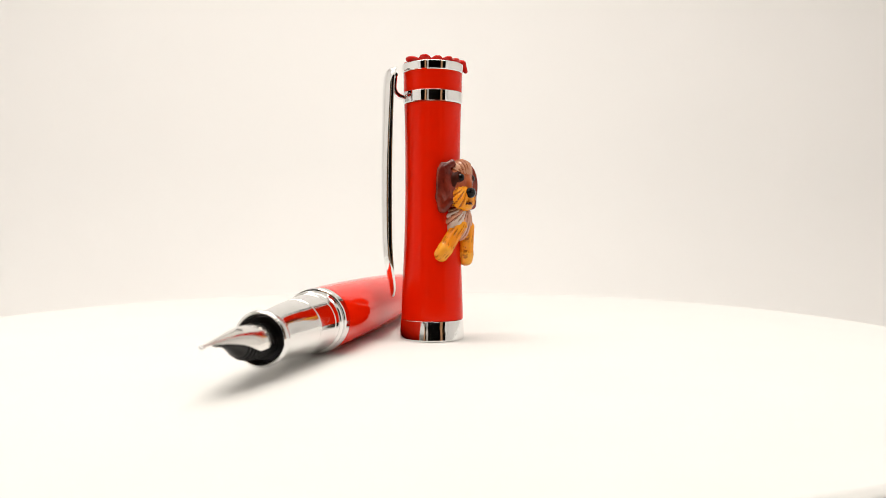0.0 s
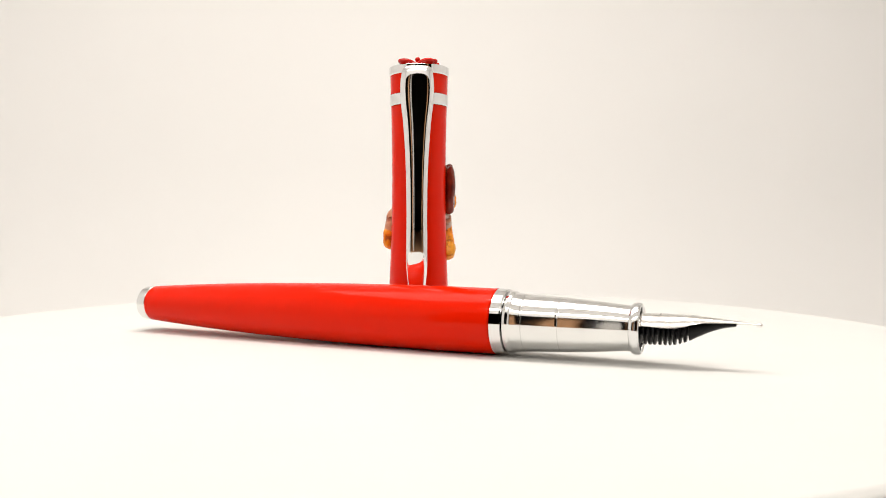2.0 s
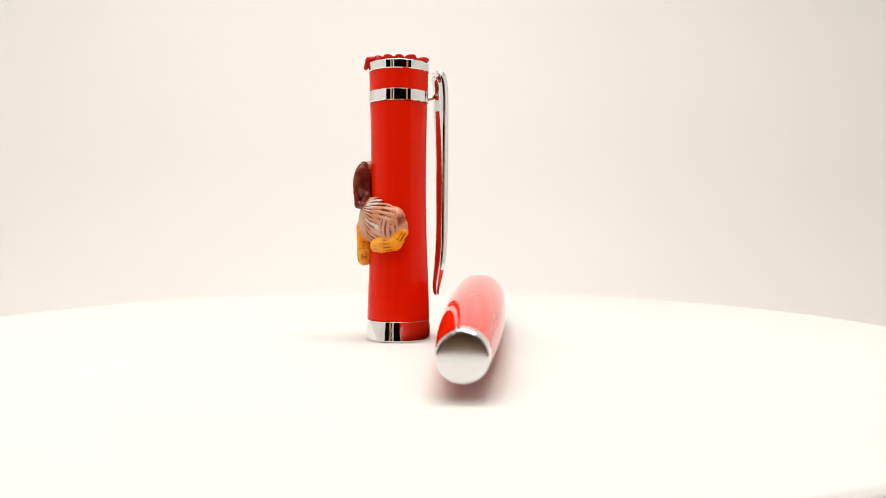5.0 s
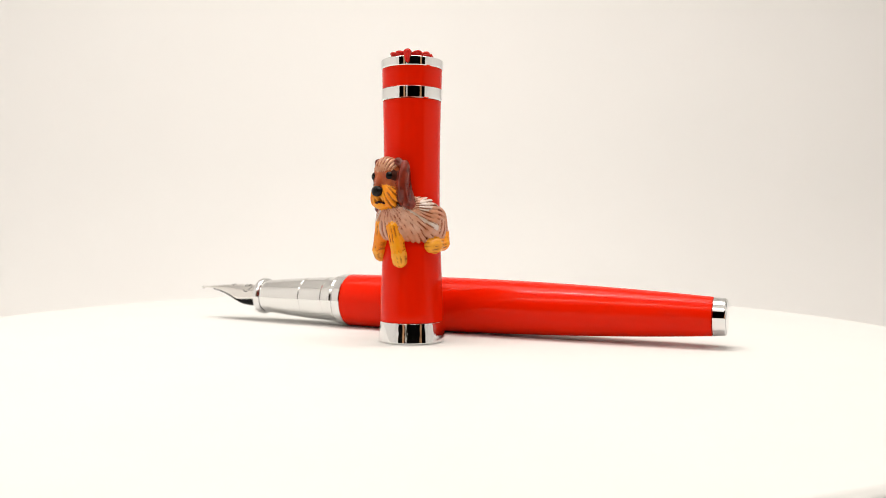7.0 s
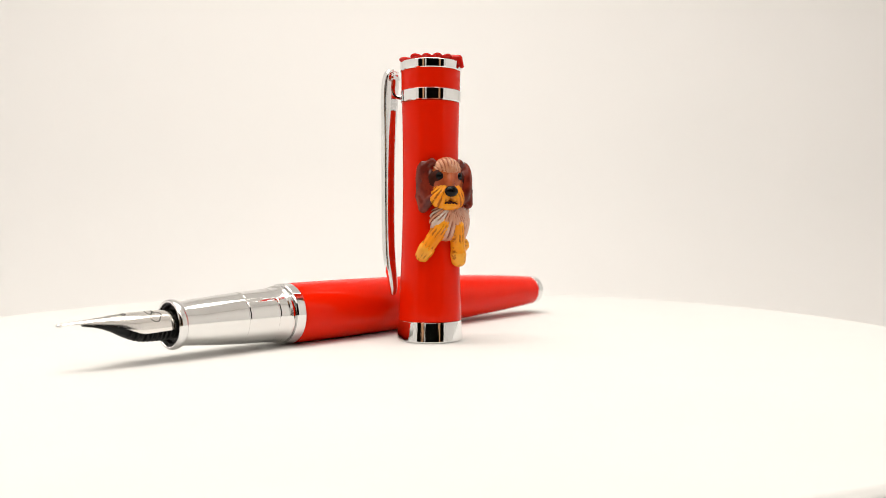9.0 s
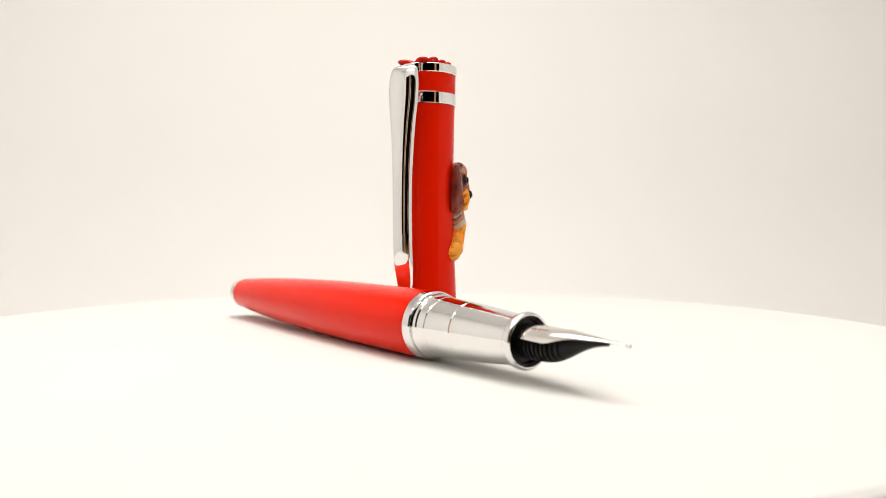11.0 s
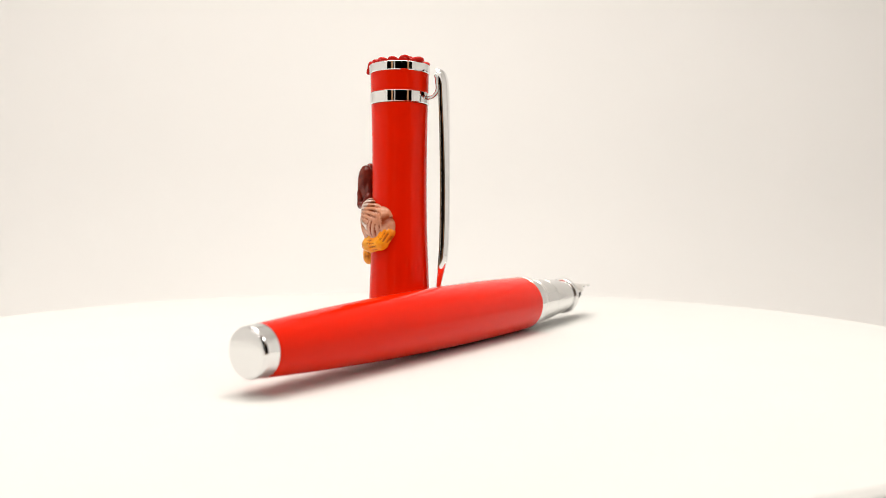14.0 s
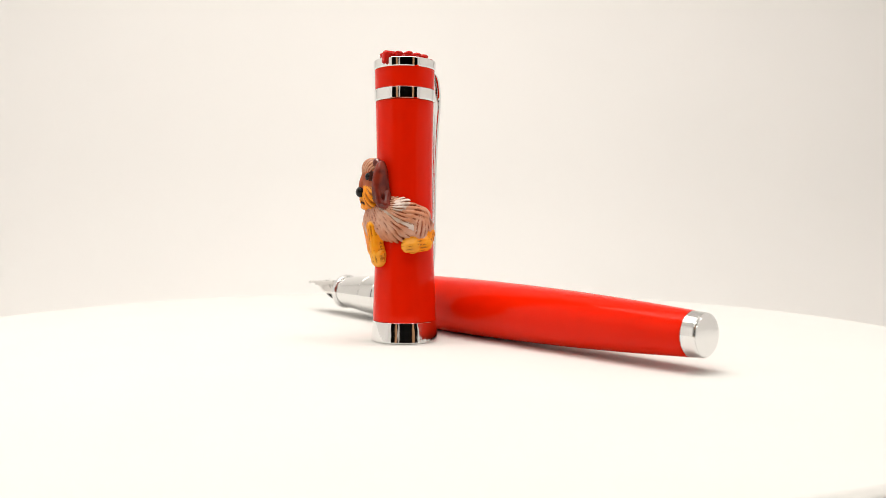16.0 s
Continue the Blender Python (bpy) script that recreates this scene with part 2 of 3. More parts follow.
# ---- the pen ----
def fountain_pen():
    root = tagged(new("fountain_pen"), "glossy red fountain pen without its cap, lying on the turntable", "pen")
    # lengths along x from the joint of barrel and grip
    barrel = spline([(-85.7, 4.05), (-80, 4.45), (-70, 5.05), (-58, 5.62), (-45, 6.05), (-32, 6.32), (-18, 6.44), (-8, 6.42), (-1, 6.36), (-0.25, 6.33)], 6)
    part("barrel", lathe([(-85.7, 0)] + barrel + [(0, 6.1), (0, 0)], 128, "x"), RED, root, "glossy red lacquered barrel", angle=14)
    cap_end = part("end_cap", lathe([(-88.45, 0), (-88.45, 3.4), (-88.38, 3.62), (-88.28, 3.76), (-88.1, 3.86), (-87.2, 3.92), (-85.9, 4.04), (-85.75, 3.9), (-85.75, 0)], 96, "x"), CHROME, root, "flat polished chrome end cap", angle=14)
    part("end_disc", lathe([(-88.56, 0), (-88.555, 1.6), (-88.54, 2.8), (-88.52, 3.4), (-88.49, 3.5), (-88.44, 3.52), (-88.42, 3.4), (-88.42, 0)], 96, "x"), SATIN, cap_end, "satin chrome end face", angle=14)
    part("collar", lathe([(0.05, 0), (0.05, 6.25), (0.2, 6.36), (2.0, 6.30), (2.25, 6.15), (2.3, 5.7), (2.3, 0)], 128, "x"), CHROME, root, "chrome collar", angle=14)
    grip = [(2.35, 0), (2.35, 5.5), (2.6, 5.9), (3.1, 6.0), (3.6, 5.85), (3.8, 5.62), (4.0, 5.58)]
    grip += [(5.6, 5.5), (5.75, 5.36), (5.95, 5.36), (6.1, 5.48), (12.4, 5.14), (12.55, 5.02), (12.75, 5.02), (12.9, 5.12)]
    grip += spline([(13.0, 5.11), (17, 4.83), (21, 4.48), (24, 4.2), (25.4, 4.12)], 5)
    part("grip", lathe(grip + [(25.4, 3.3), (25.4, 0)], 128, "x"), GRIP, root, "tapered chrome grip section with two grooves", angle=14)
    lip = [(25.45, 3.95), (25.45, 4.25), (25.6, 4.5), (26.0, 4.66), (26.5, 4.68), (26.95, 4.6), (27.2, 4.4), (27.25, 4.2), (27.0, 4.02), (26.3, 3.95)]
    lip = spline(lip + lip[:1], 4)[:-1]
    part("lip", lathe(lip, 96, "x", close=True), CHROME, root, "flared chrome lip")
    part("sleeve", lathe([(25.45, 0), (25.45, 3.93), (26.6, 3.93), (26.5, 3.7), (25.75, 3.5), (25.7, 0)], 64, "x"), HOLLOW, root, angle=14)
    # feed: black, finned, tapering towards the tip
    bm = bmesh.new()
    shape = spline([(25.0, 2.6, -2.7, 1.6), (29, 2.6, -2.75, 1.7), (32.5, 2.45, -2.6, 1.9), (35, 1.95, -1.85, 2.05), (38, 1.3, -0.3, 1.95), (40.5, 0.85, 0.7, 1.8), (43.0, 0.45, 1.2, 1.65)], 24)
    rings = []
    for k, (x, w, low, top) in enumerate(shape):
        fin = (1.9 if x < 33.2 else 1.0) if x < 35.6 and int((x - 25.0) / 0.43) % 2 else 0.0
        mid = (low + top) / 2
        ring = []
        for i in range(16):
            a = 2 * math.pi * i / 16
            c, s = math.cos(a), math.sin(a)
            z = mid + s * (top - mid) if s > 0 else mid + s * (mid - low - fin * abs(s))
            ring.append(bm.verts.new((x * 0.001, (w - 0.6 * fin) * c * 0.001, z * 0.001)))
        rings.append(ring)
    for a, b in zip(rings, rings[1:]):
        for i in range(16):
            bm.faces.new((a[i], a[(i + 1) % 16], b[(i + 1) % 16], b[i]))
    bm.faces.new(rings[0])
    bm.faces.new(rings[-1][::-1])
    bmesh.ops.recalc_face_normals(bm, faces=bm.faces)
    part("feed", bm, BLACK, root, "black finned plastic feed")
    # nib: a curved steel leaf
    bm = bmesh.new()
    n, cols = 56, 24
    stations = spline([(25.6, 3.0, 2.85, 84), (29, 3.05, 2.85, 85), (32, 3.1, 2.87, 87), (33.6, 3.05, 2.86, 86), (35.2, 2.75, 2.82, 80), (37, 2.3, 2.74, 73),
                       (40, 1.55, 2.48, 66), (43, 0.85, 2.2, 62), (45.4, 0.42, 1.98, 60), (46.6, 0.32, 1.86, 72)], 6)
    skins = []
    for shell in (0.0, 0.22):
        rows = []
        for x, r, top, half in stations:
            row = []
            for i in range(cols + 1):
                a = radians(-half + 2 * half * i / cols)
                rr = r - shell
                row.append(bm.verts.new((x * 0.001, rr * math.sin(a) * 0.001, (top - r + rr * math.cos(a)) * 0.001)))
            rows.append(row)
        skins.append(rows)
    o, k = skins
    for i in range(len(stations) - 1):
        for j in range(cols):
            bm.faces.new((o[i][j], o[i + 1][j], o[i + 1][j + 1], o[i][j + 1]))
            bm.faces.new((k[i][j], k[i][j + 1], k[i + 1][j + 1], k[i + 1][j]))
        for j in (0, cols):
            bm.faces.new((o[i][j], k[i][j], k[i + 1][j], o[i + 1][j]))
    for i in (0, len(stations) - 1):
        for j in range(cols):
            bm.faces.new((o[i][j], o[i][j + 1], k[i][j + 1], k[i][j]))
    bmesh.ops.recalc_face_normals(bm, faces=bm.faces)
    nib = part("nib", bm, STEEL, root, "brushed steel nib")
    bm = bmesh.new()
    bmesh.ops.create_uvsphere(bm, u_segments=16, v_segments=10, radius=0.00042)
    bmesh.ops.transform(bm, matrix=Matrix.Translation((0.0467, 0, 0.00164)) @ Matrix.Diagonal((1.3, 1, 0.9, 1)), verts=bm.verts)
    part("tip", bm, CHROME, nib, "tiny rounded writing point")

    def on_nib(x, a):
        # a place just proud of the leaf, a degrees from its crown
        st = min(stations, key=lambda q: abs(q[0] - x))
        return Vector((x, (st[1] + 0.03) * math.sin(radians(a)), st[2] - st[1] + (st[1] + 0.03) * math.cos(radians(a)))) * 0.001

    def line(name, pts, wide, label):
        bm = bmesh.new()
        rows = []
        for i, (x, a) in enumerate(pts):
            x2, a2 = pts[min(i + 1, len(pts) - 1)]
            x1, a1 = pts[max(i - 1, 0)]
            d = Vector((x2 - x1, radians(a2 - a1) * 3.0))
            d = d.normalized() if d.length else Vector((1, 0))
            s = wide / 2
            rows.append((bm.verts.new(on_nib(x - d.y * s, a + math.degrees(d.x * s / 3.0))), bm.verts.new(on_nib(x + d.y * s, a - math.degrees(d.x * s / 3.0)))))
        for p, q in zip(rows, rows[1:]):
            bm.faces.new((p[0], p[1], q[1], q[0]))
        part(name, bm, INK, nib, label)

    line("slit", [(x, 0) for x in np.linspace(36.2, 46.0, 20)], 0.12, "fine dark slit")
    line("breather_hole", [(36.0 + 0.28 * math.cos(a), 9 * math.sin(a)) for a in np.linspace(0, 2 * math.pi, 16)], 0.35, "small dark breather hole")
    line("engraving", [(30.6 + 1.0 * math.cos(a) * (1 + 0.3 * math.sin(2 * a)), 28 + 22 * math.sin(a)) for a in np.linspace(0.5, 5.9, 24)], 0.16, "fine dark engraved scroll")
    line("engraving", [(31.4 + 0.6 * math.cos(a), 0 + 17 * math.sin(a)) for a in np.linspace(-1.0, 5.0, 20)], 0.16, "fine dark engraved scroll")
    line("engraving", [(30.4 + 0.25 * u, -26 + 40 * u) for u in np.linspace(0, 1.0, 8)], 0.14, "fine dark engraved stroke")
    return root


# ---- the cap ----
CLIP_AZ = -72.0


def around(az, r, z):
    return np.array([r * math.cos(radians(az)), r * math.sin(radians(az)), z])


def sdf_union(shapes, lo, hi, step, blend):
    """Blend of rounded forms on a grid: distance, paint number and brush strokes."""
    xs = [np.arange(lo[i], hi[i], step) for i in range(3)]
    size3 = tuple(len(x) for x in xs)
    best, dist = np.full(size3, 4.0, np.float32), np.full(size3, 4.0, np.float32)
    label, ink = np.zeros(size3, np.int8), np.zeros(size3, np.float32)
    for kind, mat, data, groove in shapes:
        if kind == "egg":
            low, high = data[0] - max(data[2]) - 1.4, data[0] + max(data[2]) + 1.4
        else:
            low, high = np.minimum(data[0], data[1]) - max(data[2:]) - 1.4, np.maximum(data[0], data[1]) + max(data[2:]) + 1.4
        span = [slice(int(max(0, (low[i] - lo[i]) / step)), int(max(1, min(size3[i], (high[i] - lo[i]) / step + 1)))) for i in range(3)]
        span = tuple(span)
        g = np.stack(np.meshgrid(*[xs[i][span[i]] for i in range(3)], indexing="ij"), -1)
        if kind == "egg":
            c, axes, size = data
            q = (g - c) @ np.array(axes).T / np.array(size)
            d = (np.linalg.norm(q, axis=-1) - 1) * min(size)
            along, cross = q[..., 1] * size[1], q[..., 0] * size[0]
        else:
            a, b, ra, rb = data
            ab = b - a
            u = np.clip(((g - a) @ ab) / (ab @ ab), 0, 1)
            d = np.linalg.norm(g - a - u[..., None] * ab, axis=-1) - (ra + (rb - ra) * u)
            w = ab / np.linalg.norm(ab)
            out = (a + b) / 2 * np.array([1, 1, 0])
            side = np.cross(w, out / np.linalg.norm(out))
            cross, along = (g - a) @ side, (g - a) @ w
        inked = np.zeros(d.shape)
        if groove:
            depth, pitch, cover, root = groove
            if root:
                # hair combed outwards from a root: angle round the cap, height, up or down
                az = np.degrees(np.arctan2(g[..., 1], g[..., 0])) - root[0]
                du, dz = radians(1) * az * 6.8, g[..., 2] - root[1]
                along = np.hypot(du, dz)
                cross = np.arctan2(du, root[2] * dz) * 3.2 + 0.05 * np.sin(along * 0.5)
            cross = cross + 0.05 * np.sin(along * 0.8 + cross * 1.1) + 0.02 * np.sin(along * 2.1 - cross * 1.4)
            lane = np.floor(cross / pitch)
            chance = np.modf(np.abs(np.sin(lane * 12.9898 + 4.1) * 43758.5453))[0]
            run = 0.5 + 0.5 * np.sin(along * (1.1 + 0.9 * chance) + 6.283 * chance)
            cleft = 1 - np.abs(2 * (cross / pitch - lane) - 1)
            valley = np.clip(1 - cleft / 0.55, 0, 1)
            there = np.clip((run - 1 + cover) / 0.25, 0, 1)
            d = d + depth * valley * (0.35 + 0.65 * there) + 0.25 * depth * (chance - 0.5)
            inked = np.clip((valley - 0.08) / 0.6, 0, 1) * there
            if root and mat == 0:
                # every few locks one is paler
                mat = np.where(chance > 0.78, 1, 0)
        here = dist[span]
        label[span] = np.where(d < here, mat, label[span])
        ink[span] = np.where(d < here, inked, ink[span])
        dist[span] = np.minimum(here, d)
        old = best[span]
        h = np.clip(0.5 + 0.5 * (old - d) / blend, 0, 1)
        best[span] = old * (1 - h) + d * h - blend * h * (1 - h)
    return best, label, ink


def dog_figurine(parent):
    # one clay mesh; az, r, z round the cap's axis in millimetres
    def egg(mat, az, r, z, tang, rad, up, groove=None, lean=0.0, tilt=0.0):
        t = np.array([-math.sin(radians(az)), math.cos(radians(az)), 0])
        o = np.array([math.cos(radians(az)), math.sin(radians(az)), 0])
        k = np.array([0, 0, 1.0])
        c, s = math.cos(radians(lean)), math.sin(radians(lean))
        t, k = c * t + s * k, -s * t + c * k
        c, s = math.cos(radians(tilt)), math.sin(radians(tilt))
        o, k = c * o + s * k, -s * o + c * k
        return ("egg", mat, (around(az, r, z), (t, k, o), (tang, up, rad)), groove)

    def limb(mat, p, q, ra, rb, groove=None):
        return ("limb", mat, (around(*p), around(*q), ra, rb), groove)

    FURM, PALE, BROWN, GOLD, DARK, EYE, LINE, TOP, PAWM = range(9)
    H = 66.0
    ruff = (0.34, 0.46, 0.85, (H + 8, 30.2, -1))
    coat = (0.32, 0.40, 0.8, (H + 26, 29.4, -1))
    haunch = (0.30, 0.42, 0.8, (H + 104, 30.5, -1))
    strokes = (0.24, 0.72, 0.5, None)
    beard = (0.24, 0.55, 0.85, (H - 1, 34.8, -1))
    crest = (0.2, 0.36, 0.8, (H, 32.5, 1))
    toes = (0.14, 0.8, 0.25, None)
    hide = (0.05, 0.9, 0.12, None)
    shapes = [
        # trunk and ruff
        egg(FURM, H + 4, 6.3, 25.8, 4.0, 2.8, 4.2, ruff, 14),
        egg(FURM, H + 32, 6.2, 25.8, 4.2, 2.5, 4.2, ruff, 28),
        egg(FURM, H + 58, 6.1, 26.1, 5.0, 2.5, 4.9, coat, 30),
        egg(PALE, H + 66, 6.6, 28.5, 2.6, 2.0, 2.0, coat, 40),
        egg(FURM, H + 84, 6.1, 25.6, 4.0, 2.4, 4.4, coat, 32),
        egg(FURM, H + 110, 6.1, 25.2, 2.7, 2.1, 3.9, haunch, 10),
        egg(FURM, H + 96, 6.9, 24.6, 1.9, 1.9, 2.9, haunch, 14),
        limb(GOLD, (H + 121, 6.6, 23.2), (H + 110, 7.1, 21.2), 1.6, 1.6, strokes),
        limb(GOLD, (H + 110, 7.1, 21.2), (H + 86, 7.3, 20.8), 1.6, 1.7, strokes),
        limb(PAWM, (H + 86, 7.4, 20.8), (H + 80, 7.4, 20.7), 1.75, 1.6, toes),
        limb(GOLD, (H - 8, 7.5, 25.2), (H - 36, 6.8, 19.8), 1.6, 1.65, strokes),
        limb(PAWM, (H - 36, 6.8, 19.8), (H - 42, 6.6, 18.8), 1.72, 1.6, toes),
        limb(GOLD, (H + 17, 7.9, 24.6), (H + 25, 7.4, 18.8), 1.5, 1.6, strokes),
        limb(PAWM, (H + 25, 7.4, 18.6), (H + 26, 7.4, 17.7), 1.7, 1.6, toes),
        # skull, brow, bridge of the nose
        egg(BROWN, H, 6.9, 34.4, 3.6, 2.5, 4.4, hide),
        egg(TOP, H, 7.2, 36.9, 2.9, 2.2, 2.4, crest),
        egg(TOP, H - 13, 8.3, 36.6, 1.2, 0.7, 0.55, crest, -14),
        egg(TOP, H + 13, 8.3, 36.6, 1.2, 0.7, 0.55, crest, 14),
        egg(BROWN, H - 2, 8.9, 33.8, 1.05, 1.1, 2.5, None, 0, 12),
        # dark rings round the eyes, reaching to the ears
        egg(LINE, H - 17, 8.4, 35.1, 1.45, 0.7, 1.25, None),
        egg(LINE, H + 15, 8.4, 35.1, 1.45, 0.7, 1.25, None),
        egg(LINE, H - 25, 7.75, 34.5, 1.0, 0.85, 1.6, None),
        egg(LINE, H + 25, 7.75, 34.3, 1.3, 0.9, 1.9, None),
        # jowls, frowning mouth, chin
        egg(GOLD, H - 13, 8.3, 31.2, 2.0, 1.45, 2.75, beard, -24),
        egg(GOLD, H + 11, 8.3, 31.2, 2.0, 1.45, 2.75, beard, 24),
        limb(LINE, (H - 9, 9.3, 29.55), (H - 1, 9.5, 29.85), 0.1, 0.14),
        limb(LINE, (H - 1, 9.5, 29.85), (H + 7, 9.3, 29.55), 0.14, 0.1),
        egg(GOLD, H - 1, 8.6, 29.0, 1.9, 1.05, 0.8, None),
        # ears: a hanging flap with a thick rim, the tips curling out
        egg(DARK, H - 36, 7.2, 33.6, 2.1, 1.15, 4.9, hide, 8),
        limb(DARK, (H - 26, 7.4, 38.2), (H - 45, 7.1, 36.6), 0.85, 0.7, hide),
        limb(DARK, (H - 45, 7.1, 36.6), (H - 48, 7.0, 31.0), 0.65, 0.75, hide),
        limb(DARK, (H - 48, 7.0, 31.0), (H - 41, 6.9, 28.6), 0.8, 1.0, hide),
        limb(DARK, (H - 41, 6.9, 28.6), (H - 28, 7.8, 30.4), 1.0, 0.8, hide),
        egg(DARK, H + 33, 7.9, 33.8, 1.35, 2.1, 4.7, hide, -6),
        limb(DARK, (H + 24, 7.6, 38.1), (H + 36, 7.9, 36.9), 0.9, 0.8, hide),
        limb(DARK, (H + 37, 8.8, 36.4), (H + 36, 9.4, 32.2), 0.5, 0.5, hide),
        limb(DARK, (H + 36, 9.4, 32.2), (H + 39, 9.1, 29.6), 0.5, 0.7, hide),
        limb(DARK, (H + 37, 7.0, 36.0), (H + 42, 6.9, 31.2), 0.55, 0.7, hide),
        limb(DARK, (H + 42, 7.1, 31.2), (H + 44, 7.9, 29.2), 0.9, 0.9, hide),
        limb(DARK, (H + 44, 7.9, 29.2), (H + 38, 8.9, 29.3), 0.9, 0.75, hide),
    ]
    lo, hi, step = np.array([-12.0, -4.0, 14.5]), np.array([11.5, 12.5, 41.0]), 0.13
    field, label, ink = sdf_union(shapes, lo, hi, step, 0.32)
    # hollow where the cap stands
    g0 = np.arange(lo[0], hi[0], step)[:, None, None]
    g1 = np.arange(lo[1], hi[1], step)[None, :, None]
    field = np.maximum(field, 5.9 - np.sqrt(g0 ** 2 + g1 ** 2) + np.zeros_like(field))
    verts, quads = surface_net(field, lo, step)
    cell = np.clip(np.round((verts - lo) / step).astype(int), 0, np.array(label.shape) - 1)
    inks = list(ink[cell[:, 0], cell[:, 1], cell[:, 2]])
    vl = list(label[cell[:, 0], cell[:, 1], cell[:, 2]])
    verts = [tuple(v) for v in verts * 0.001]
    # nose and eyes: smooth drops set into the clay
    for az, r, z, size in ((H - 2, 9.75, 32.0, (1.5, 0.95, 1.15)), (H - 16, 8.75, 35.15, (0.9, 0.75, 0.9)), (H + 14, 8.75, 35.15, (0.9, 0.75, 0.9))):
        ca, sa = math.cos(radians(az)), math.sin(radians(az))
        base = len(verts)
        for i in range(13):
            for j in range(24):
                p, q = math.pi * i / 12, 2 * math.pi * j / 24
                tq, rq, uq = size[0] * math.sin(p) * math.cos(q), size[1] * math.sin(p) * math.sin(q), size[2] * math.cos(p)
                verts.append(((ca * (r + rq) - sa * tq) * 0.001, (sa * (r + rq) + ca * tq) * 0.001, (z + uq) * 0.001))
                vl.append(EYE)
                inks.append(0.0)
        for i in range(12):
            for j in range(24):
                quads.append([base + i * 24 + j, base + (i + 1) * 24 + j, base + (i + 1) * 24 + (j + 1) % 24, base + i * 24 + (j + 1) % 24])
    me = bpy.data.meshes.new("dog_figurine")
    me.from_pydata(verts, [], quads)
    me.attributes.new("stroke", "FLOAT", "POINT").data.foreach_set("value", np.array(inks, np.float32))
    for m in (FUR, FUR_LIGHT, HEAD_BROWN, ORANGE, EAR_BROWN, EYE_BLACK, GROOVE, CREST, PAW):
        me.materials.append(m)
    for p in me.polygons:
        p.use_smooth = True
        p.material_index = int(vl[p.vertices[0]])
    ob = new("dog_figurine", me)
    ob.parent = parent
    ob["label"] = "hand-modelled brown and orange clay puppy hugging the cap"
    return ob


def clip(parent):
    # stations down the clip: height, distance from the axis, half width, thickness
    st = spline([(59.0, 8.5, 1.7, 0.5), (58.9, 9.1, 2.5, 0.9), (58.3, 9.65, 3.1, 1.2), (56.8, 10.0, 3.45, 1.3), (54.5, 10.2, 3.65, 1.3), (51, 10.3, 3.5, 1.3),
                 (46, 10.4, 2.95, 1.3), (38, 10.5, 2.45, 1.3), (28, 10.5, 2.25, 1.3), (21, 10.35, 2.3, 1.25), (17.6, 10.1, 2.3, 1.2), (15.6, 9.8, 2.25, 1.05),
                 (13.8, 9.45, 2.1, 0.9), (12.2, 9.15, 1.9, 0.75), (10.8, 8.95, 1.5, 0.65), (9.8, 8.95, 0.9, 0.55), (9.4, 9.0, 0.3, 0.4)], 6)
    bm = bmesh.new()
    rings = []
    n = 24
    for z, r, w, th in st:
        ring = []
        for i in range(n):
            a = 2 * math.pi * i / n
            c, s = math.cos(a), math.sin(a)
            y = w * math.copysign(abs(c) ** 0.8, c)
            # rounded outside, a channel inside
            d = th * (1.3 * s ** 0.85 if s > 0 else -0.3 * abs(s) ** 0.4 + 0.95 * s ** 4)
            ring.append(bm.verts.new(((r - 0.72 * th + d) * 0.001, y * 0.001, z * 0.001)))
        rings.append(ring)
    for a, b in zip(rings, rings[1:]):
        for i in range(n):
            bm.faces.new((a[i], b[i], b[(i + 1) % n], a[(i + 1) % n]))
    bm.faces.new(rings[0])
    bm.faces.new(rings[-1][::-1])
    bmesh.ops.recalc_face_normals(bm, faces=bm.faces)
    arm = part("clip", bm, CHROME, parent, "long polished chrome pocket clip with a teardrop head")
    arm.rotation_euler = (0, 0, radians(CLIP_AZ))
    # the spring tongue that curls from the head down to the band
    bm = bmesh.new()
    run = spline([(9.0, 58.2, 1.5), (8.6, 57.6, 1.45), (8.45, 56.4, 1.35), (8.6, 55.0, 1.25), (8.3, 53.9, 1.2), (7.5, 53.1, 1.2), (6.4, 52.8, 1.2)], 5)
    rings = []
    for k, (r, z, w) in enumerate(run):
        r2, z2, _ = run[min(k + 1, len(run) - 1)]
        r1, z1, _ = run[max(k - 1, 0)]
        d = Vector((r2 - r1, z2 - z1)).normalized()
        rings.append([bm.verts.new(((r - d.y * p * 0.38) * 0.001, q * w * 0.001, (z + d.x * p * 0.38) * 0.001))
                      for p, q in ((1, -0.8), (1, 0.8), (0.5, 1), (-0.5, 1), (-1, 0.8), (-1, -0.8), (-0.5, -1), (0.5, -1))])
    for a, b in zip(rings, rings[1:]):
        for i in range(8):
            bm.faces.new((a[i], b[i], b[(i + 1) % 8], a[(i + 1) % 8]))
    bm.faces.new(rings[0])
    bm.faces.new(rings[-1][::-1])
    bmesh.ops.recalc_face_normals(bm, faces=bm.faces)
    part("spring_tongue", bm, CHROME, arm, "curled chrome spring tongue")
    part("pivot", lathe([(-1.9, 0), (-1.9, 0.45), (-1.75, 0.6), (1.75, 0.6), (1.9, 0.45), (1.9, 0)], 20), CHROME, arm, "small chrome pivot pin").matrix_local = pose(0.0086, 0, 0.0574, 90, 0, 0)
    return arm


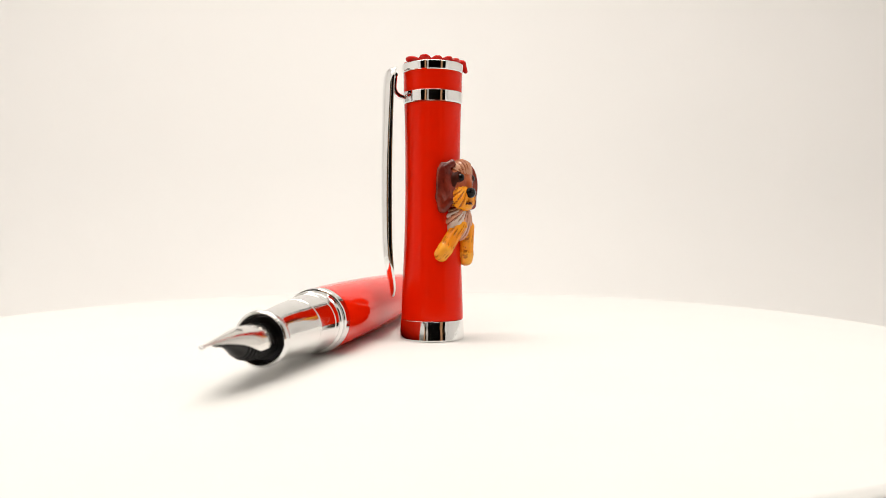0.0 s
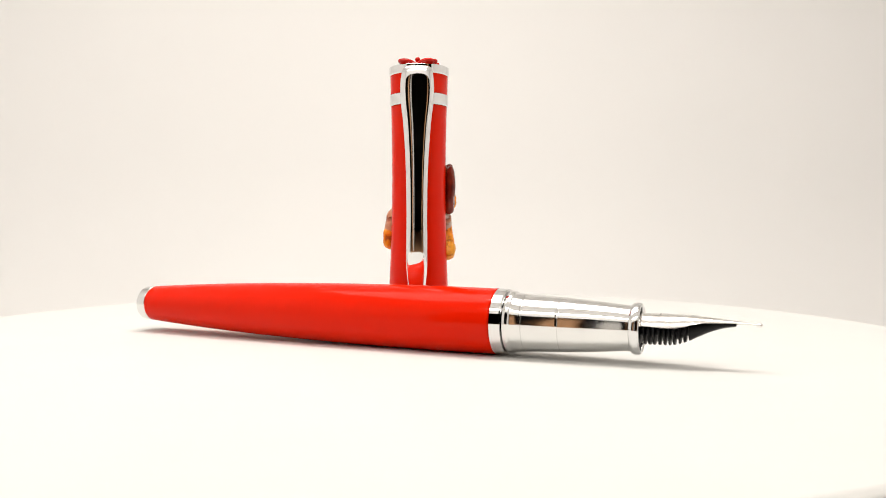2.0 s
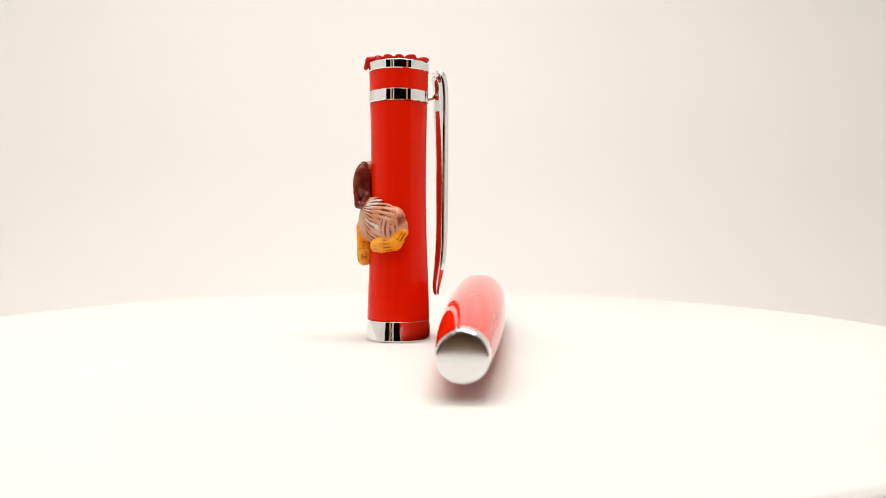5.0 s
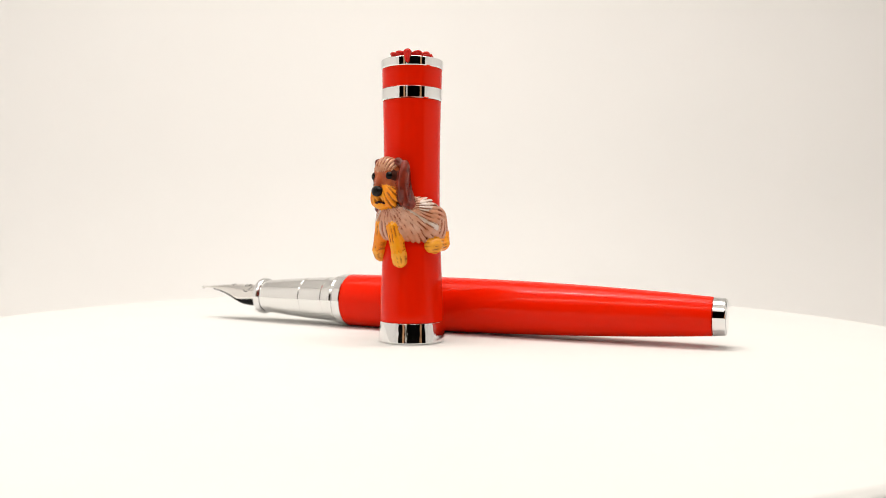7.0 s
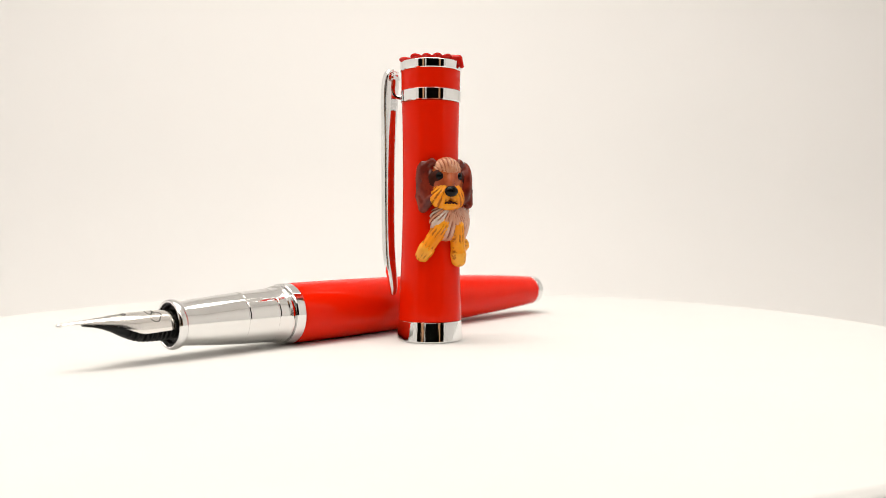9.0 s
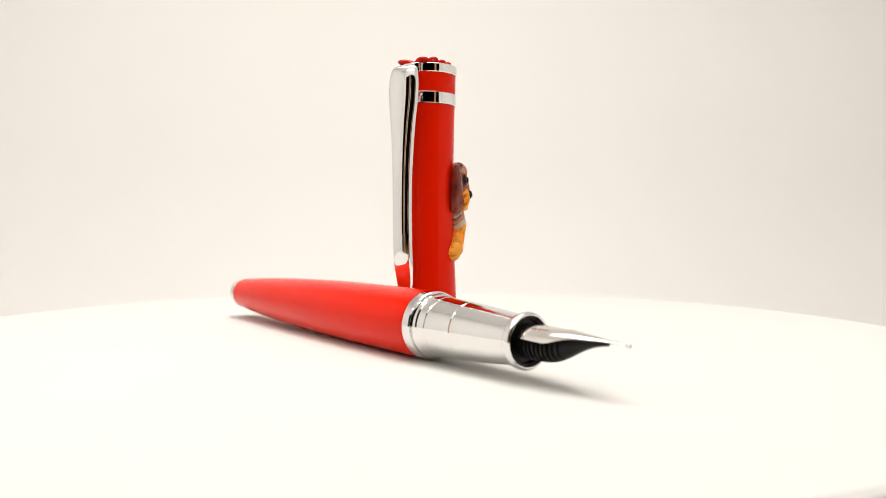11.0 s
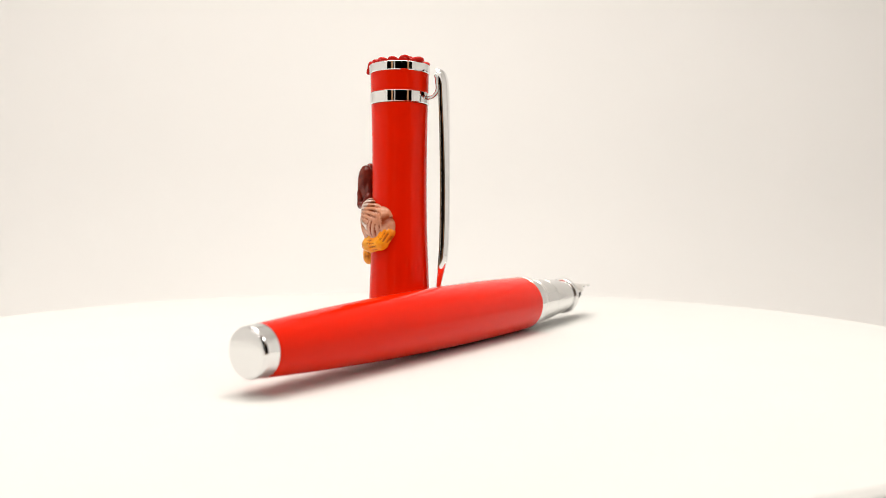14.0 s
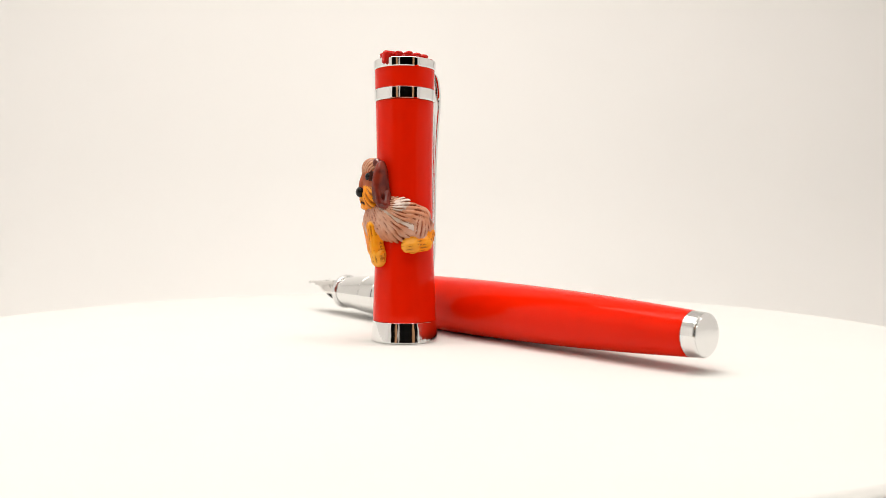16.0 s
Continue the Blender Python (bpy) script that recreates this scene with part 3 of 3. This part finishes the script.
def flower(parent):
    # paired clay petals along the crown, the pointed one drooping over the rim
    tip = radians(103.0)
    fore, side = np.array([math.cos(tip), math.sin(tip), 0]), np.array([-math.sin(tip), math.cos(tip), 0])
    up = np.array([0, 0, 1.0])

    def petal(along, across, z, length, width, high, swing, lean):
        c, n = math.cos(radians(swing)), math.sin(radians(swing))
        f, w = c * fore + n * side, -n * fore + c * side
        c, n = math.cos(radians(lean)), math.sin(radians(lean))
        w, k = c * w + n * up, -n * w + c * up
        return ("egg", 0, (along * fore + across * side + z * up, (w, k, f), (width, high, length)), None)

    shapes = []
    for m in (-1, 1):
        shapes += [petal(-4.4, m * 2.1, 60.6, 1.6, 2.1, 0.75, m * 40, m * 8), petal(-1.9, m * 2.5, 60.85, 1.4, 2.0, 0.8, m * 15, m * 16),
                   petal(0.5, m * 2.7, 60.75, 1.25, 1.9, 0.75, m * -8, m * 14), petal(2.6, m * 2.5, 60.7, 1.2, 1.9, 0.7, m * -28, m * 15),
                   petal(4.3, m * 1.5, 60.7, 1.1, 1.6, 0.65, m * -50, m * 14)]
    shapes += [petal(-0.2, 0, 60.3, 5.2, 1.9, 0.7, 0, 0), petal(-2.4, 0, 61.6, 0.65, 0.6, 0.6, 0, 0),
               ("limb", 0, (4.0 * fore + 61.0 * up, 6.5 * fore + 60.6 * up, 0.75, 0.85), None),
               ("limb", 0, (6.5 * fore + 60.6 * up, 7.25 * fore + 59.0 * up, 0.85, 0.5), None)]
    lo, hi, step = np.array([-9.0, -9.0, 57.5]), np.array([9.0, 9.0, 63.5]), 0.15
    field, _, _ = sdf_union(shapes, lo, hi, step, 0.12)
    verts, quads = surface_net(field, lo, step)
    me = bpy.data.meshes.new("flower")
    me.from_pydata([tuple(v) for v in verts * 0.001], [], quads)
    me.materials.append(RED_CLAY)
    for p in me.polygons:
        p.use_smooth = True
    ob = new("flower", me)
    ob.parent = parent
    ob["label"] = "glossy red clay flower with rounded petals"


def pen_cap():
    root = tagged(new("pen_cap"), "glossy red pen cap standing upright with a clay puppy", "pen cap")
    part("foot_band", lathe([(0, 0), (0, 6.8), (0.12, 7.1), (0.4, 7.2), (4.35, 6.85), (4.5, 6.7), (4.5, 0)], 128), WORN, root, "wide chrome band at the mouth", angle=14)
    sleeve = spline([(4.55, 6.85), (8, 6.75), (14, 6.52), (20, 6.28), (27, 6.1), (34, 6.03), (42, 6.08), (48, 6.18), (51.3, 6.27)], 6)
    part("sleeve", lathe([(4.55, 0)] + sleeve + [(51.4, 0)], 128), RED, root, "waisted red lacquer sleeve", angle=14)
    part("band", lathe([(51.45, 0), (51.45, 6.3), (51.6, 6.5), (53.8, 6.55), (53.95, 6.4), (53.95, 0)], 128), CHROME, root, "narrow chrome band", angle=14)
    part("crown_sleeve", lathe([(54.0, 0), (54.0, 6.38), (58.1, 6.45), (58.1, 0)], 128), RED, root, "short red lacquer ring", angle=14)
    part("crown_band", lathe([(58.15, 0), (58.15, 6.5), (58.3, 6.65), (59.88, 6.73), (60.0, 6.62), (60.0, 0)], 128), CHROME, root, "chrome band round the crown", angle=14)
    clip(root)
    flower(root)
    dog_figurine(root)
    return root


tent()
led_panel()
TABLE = turntable()
PEN = fountain_pen()
CAP = pen_cap()

# places on the turntable at turn 0
TABLE_AT = pose(0.001, 0.0084, 0)
PEN_AT = pose(0.0231, -0.0156, 0.00645, -14, 0, -4.95)
CAP_AT = pose(-0.0006, 0.0037, 0.0)


def motions():
    steps = [i * 0.25 for i in range(65)]
    for thing, at in ((TABLE, TABLE_AT), (PEN, PEN_AT), (CAP, CAP_AT)):
        walk(thing, [(t, (at @ pose(0, 0, 0, 0, 0, turn(t))) if thing is TABLE else (pose(0, 0, 0, 0, 0, turn(t)) @ at)) for t in steps])


motions()
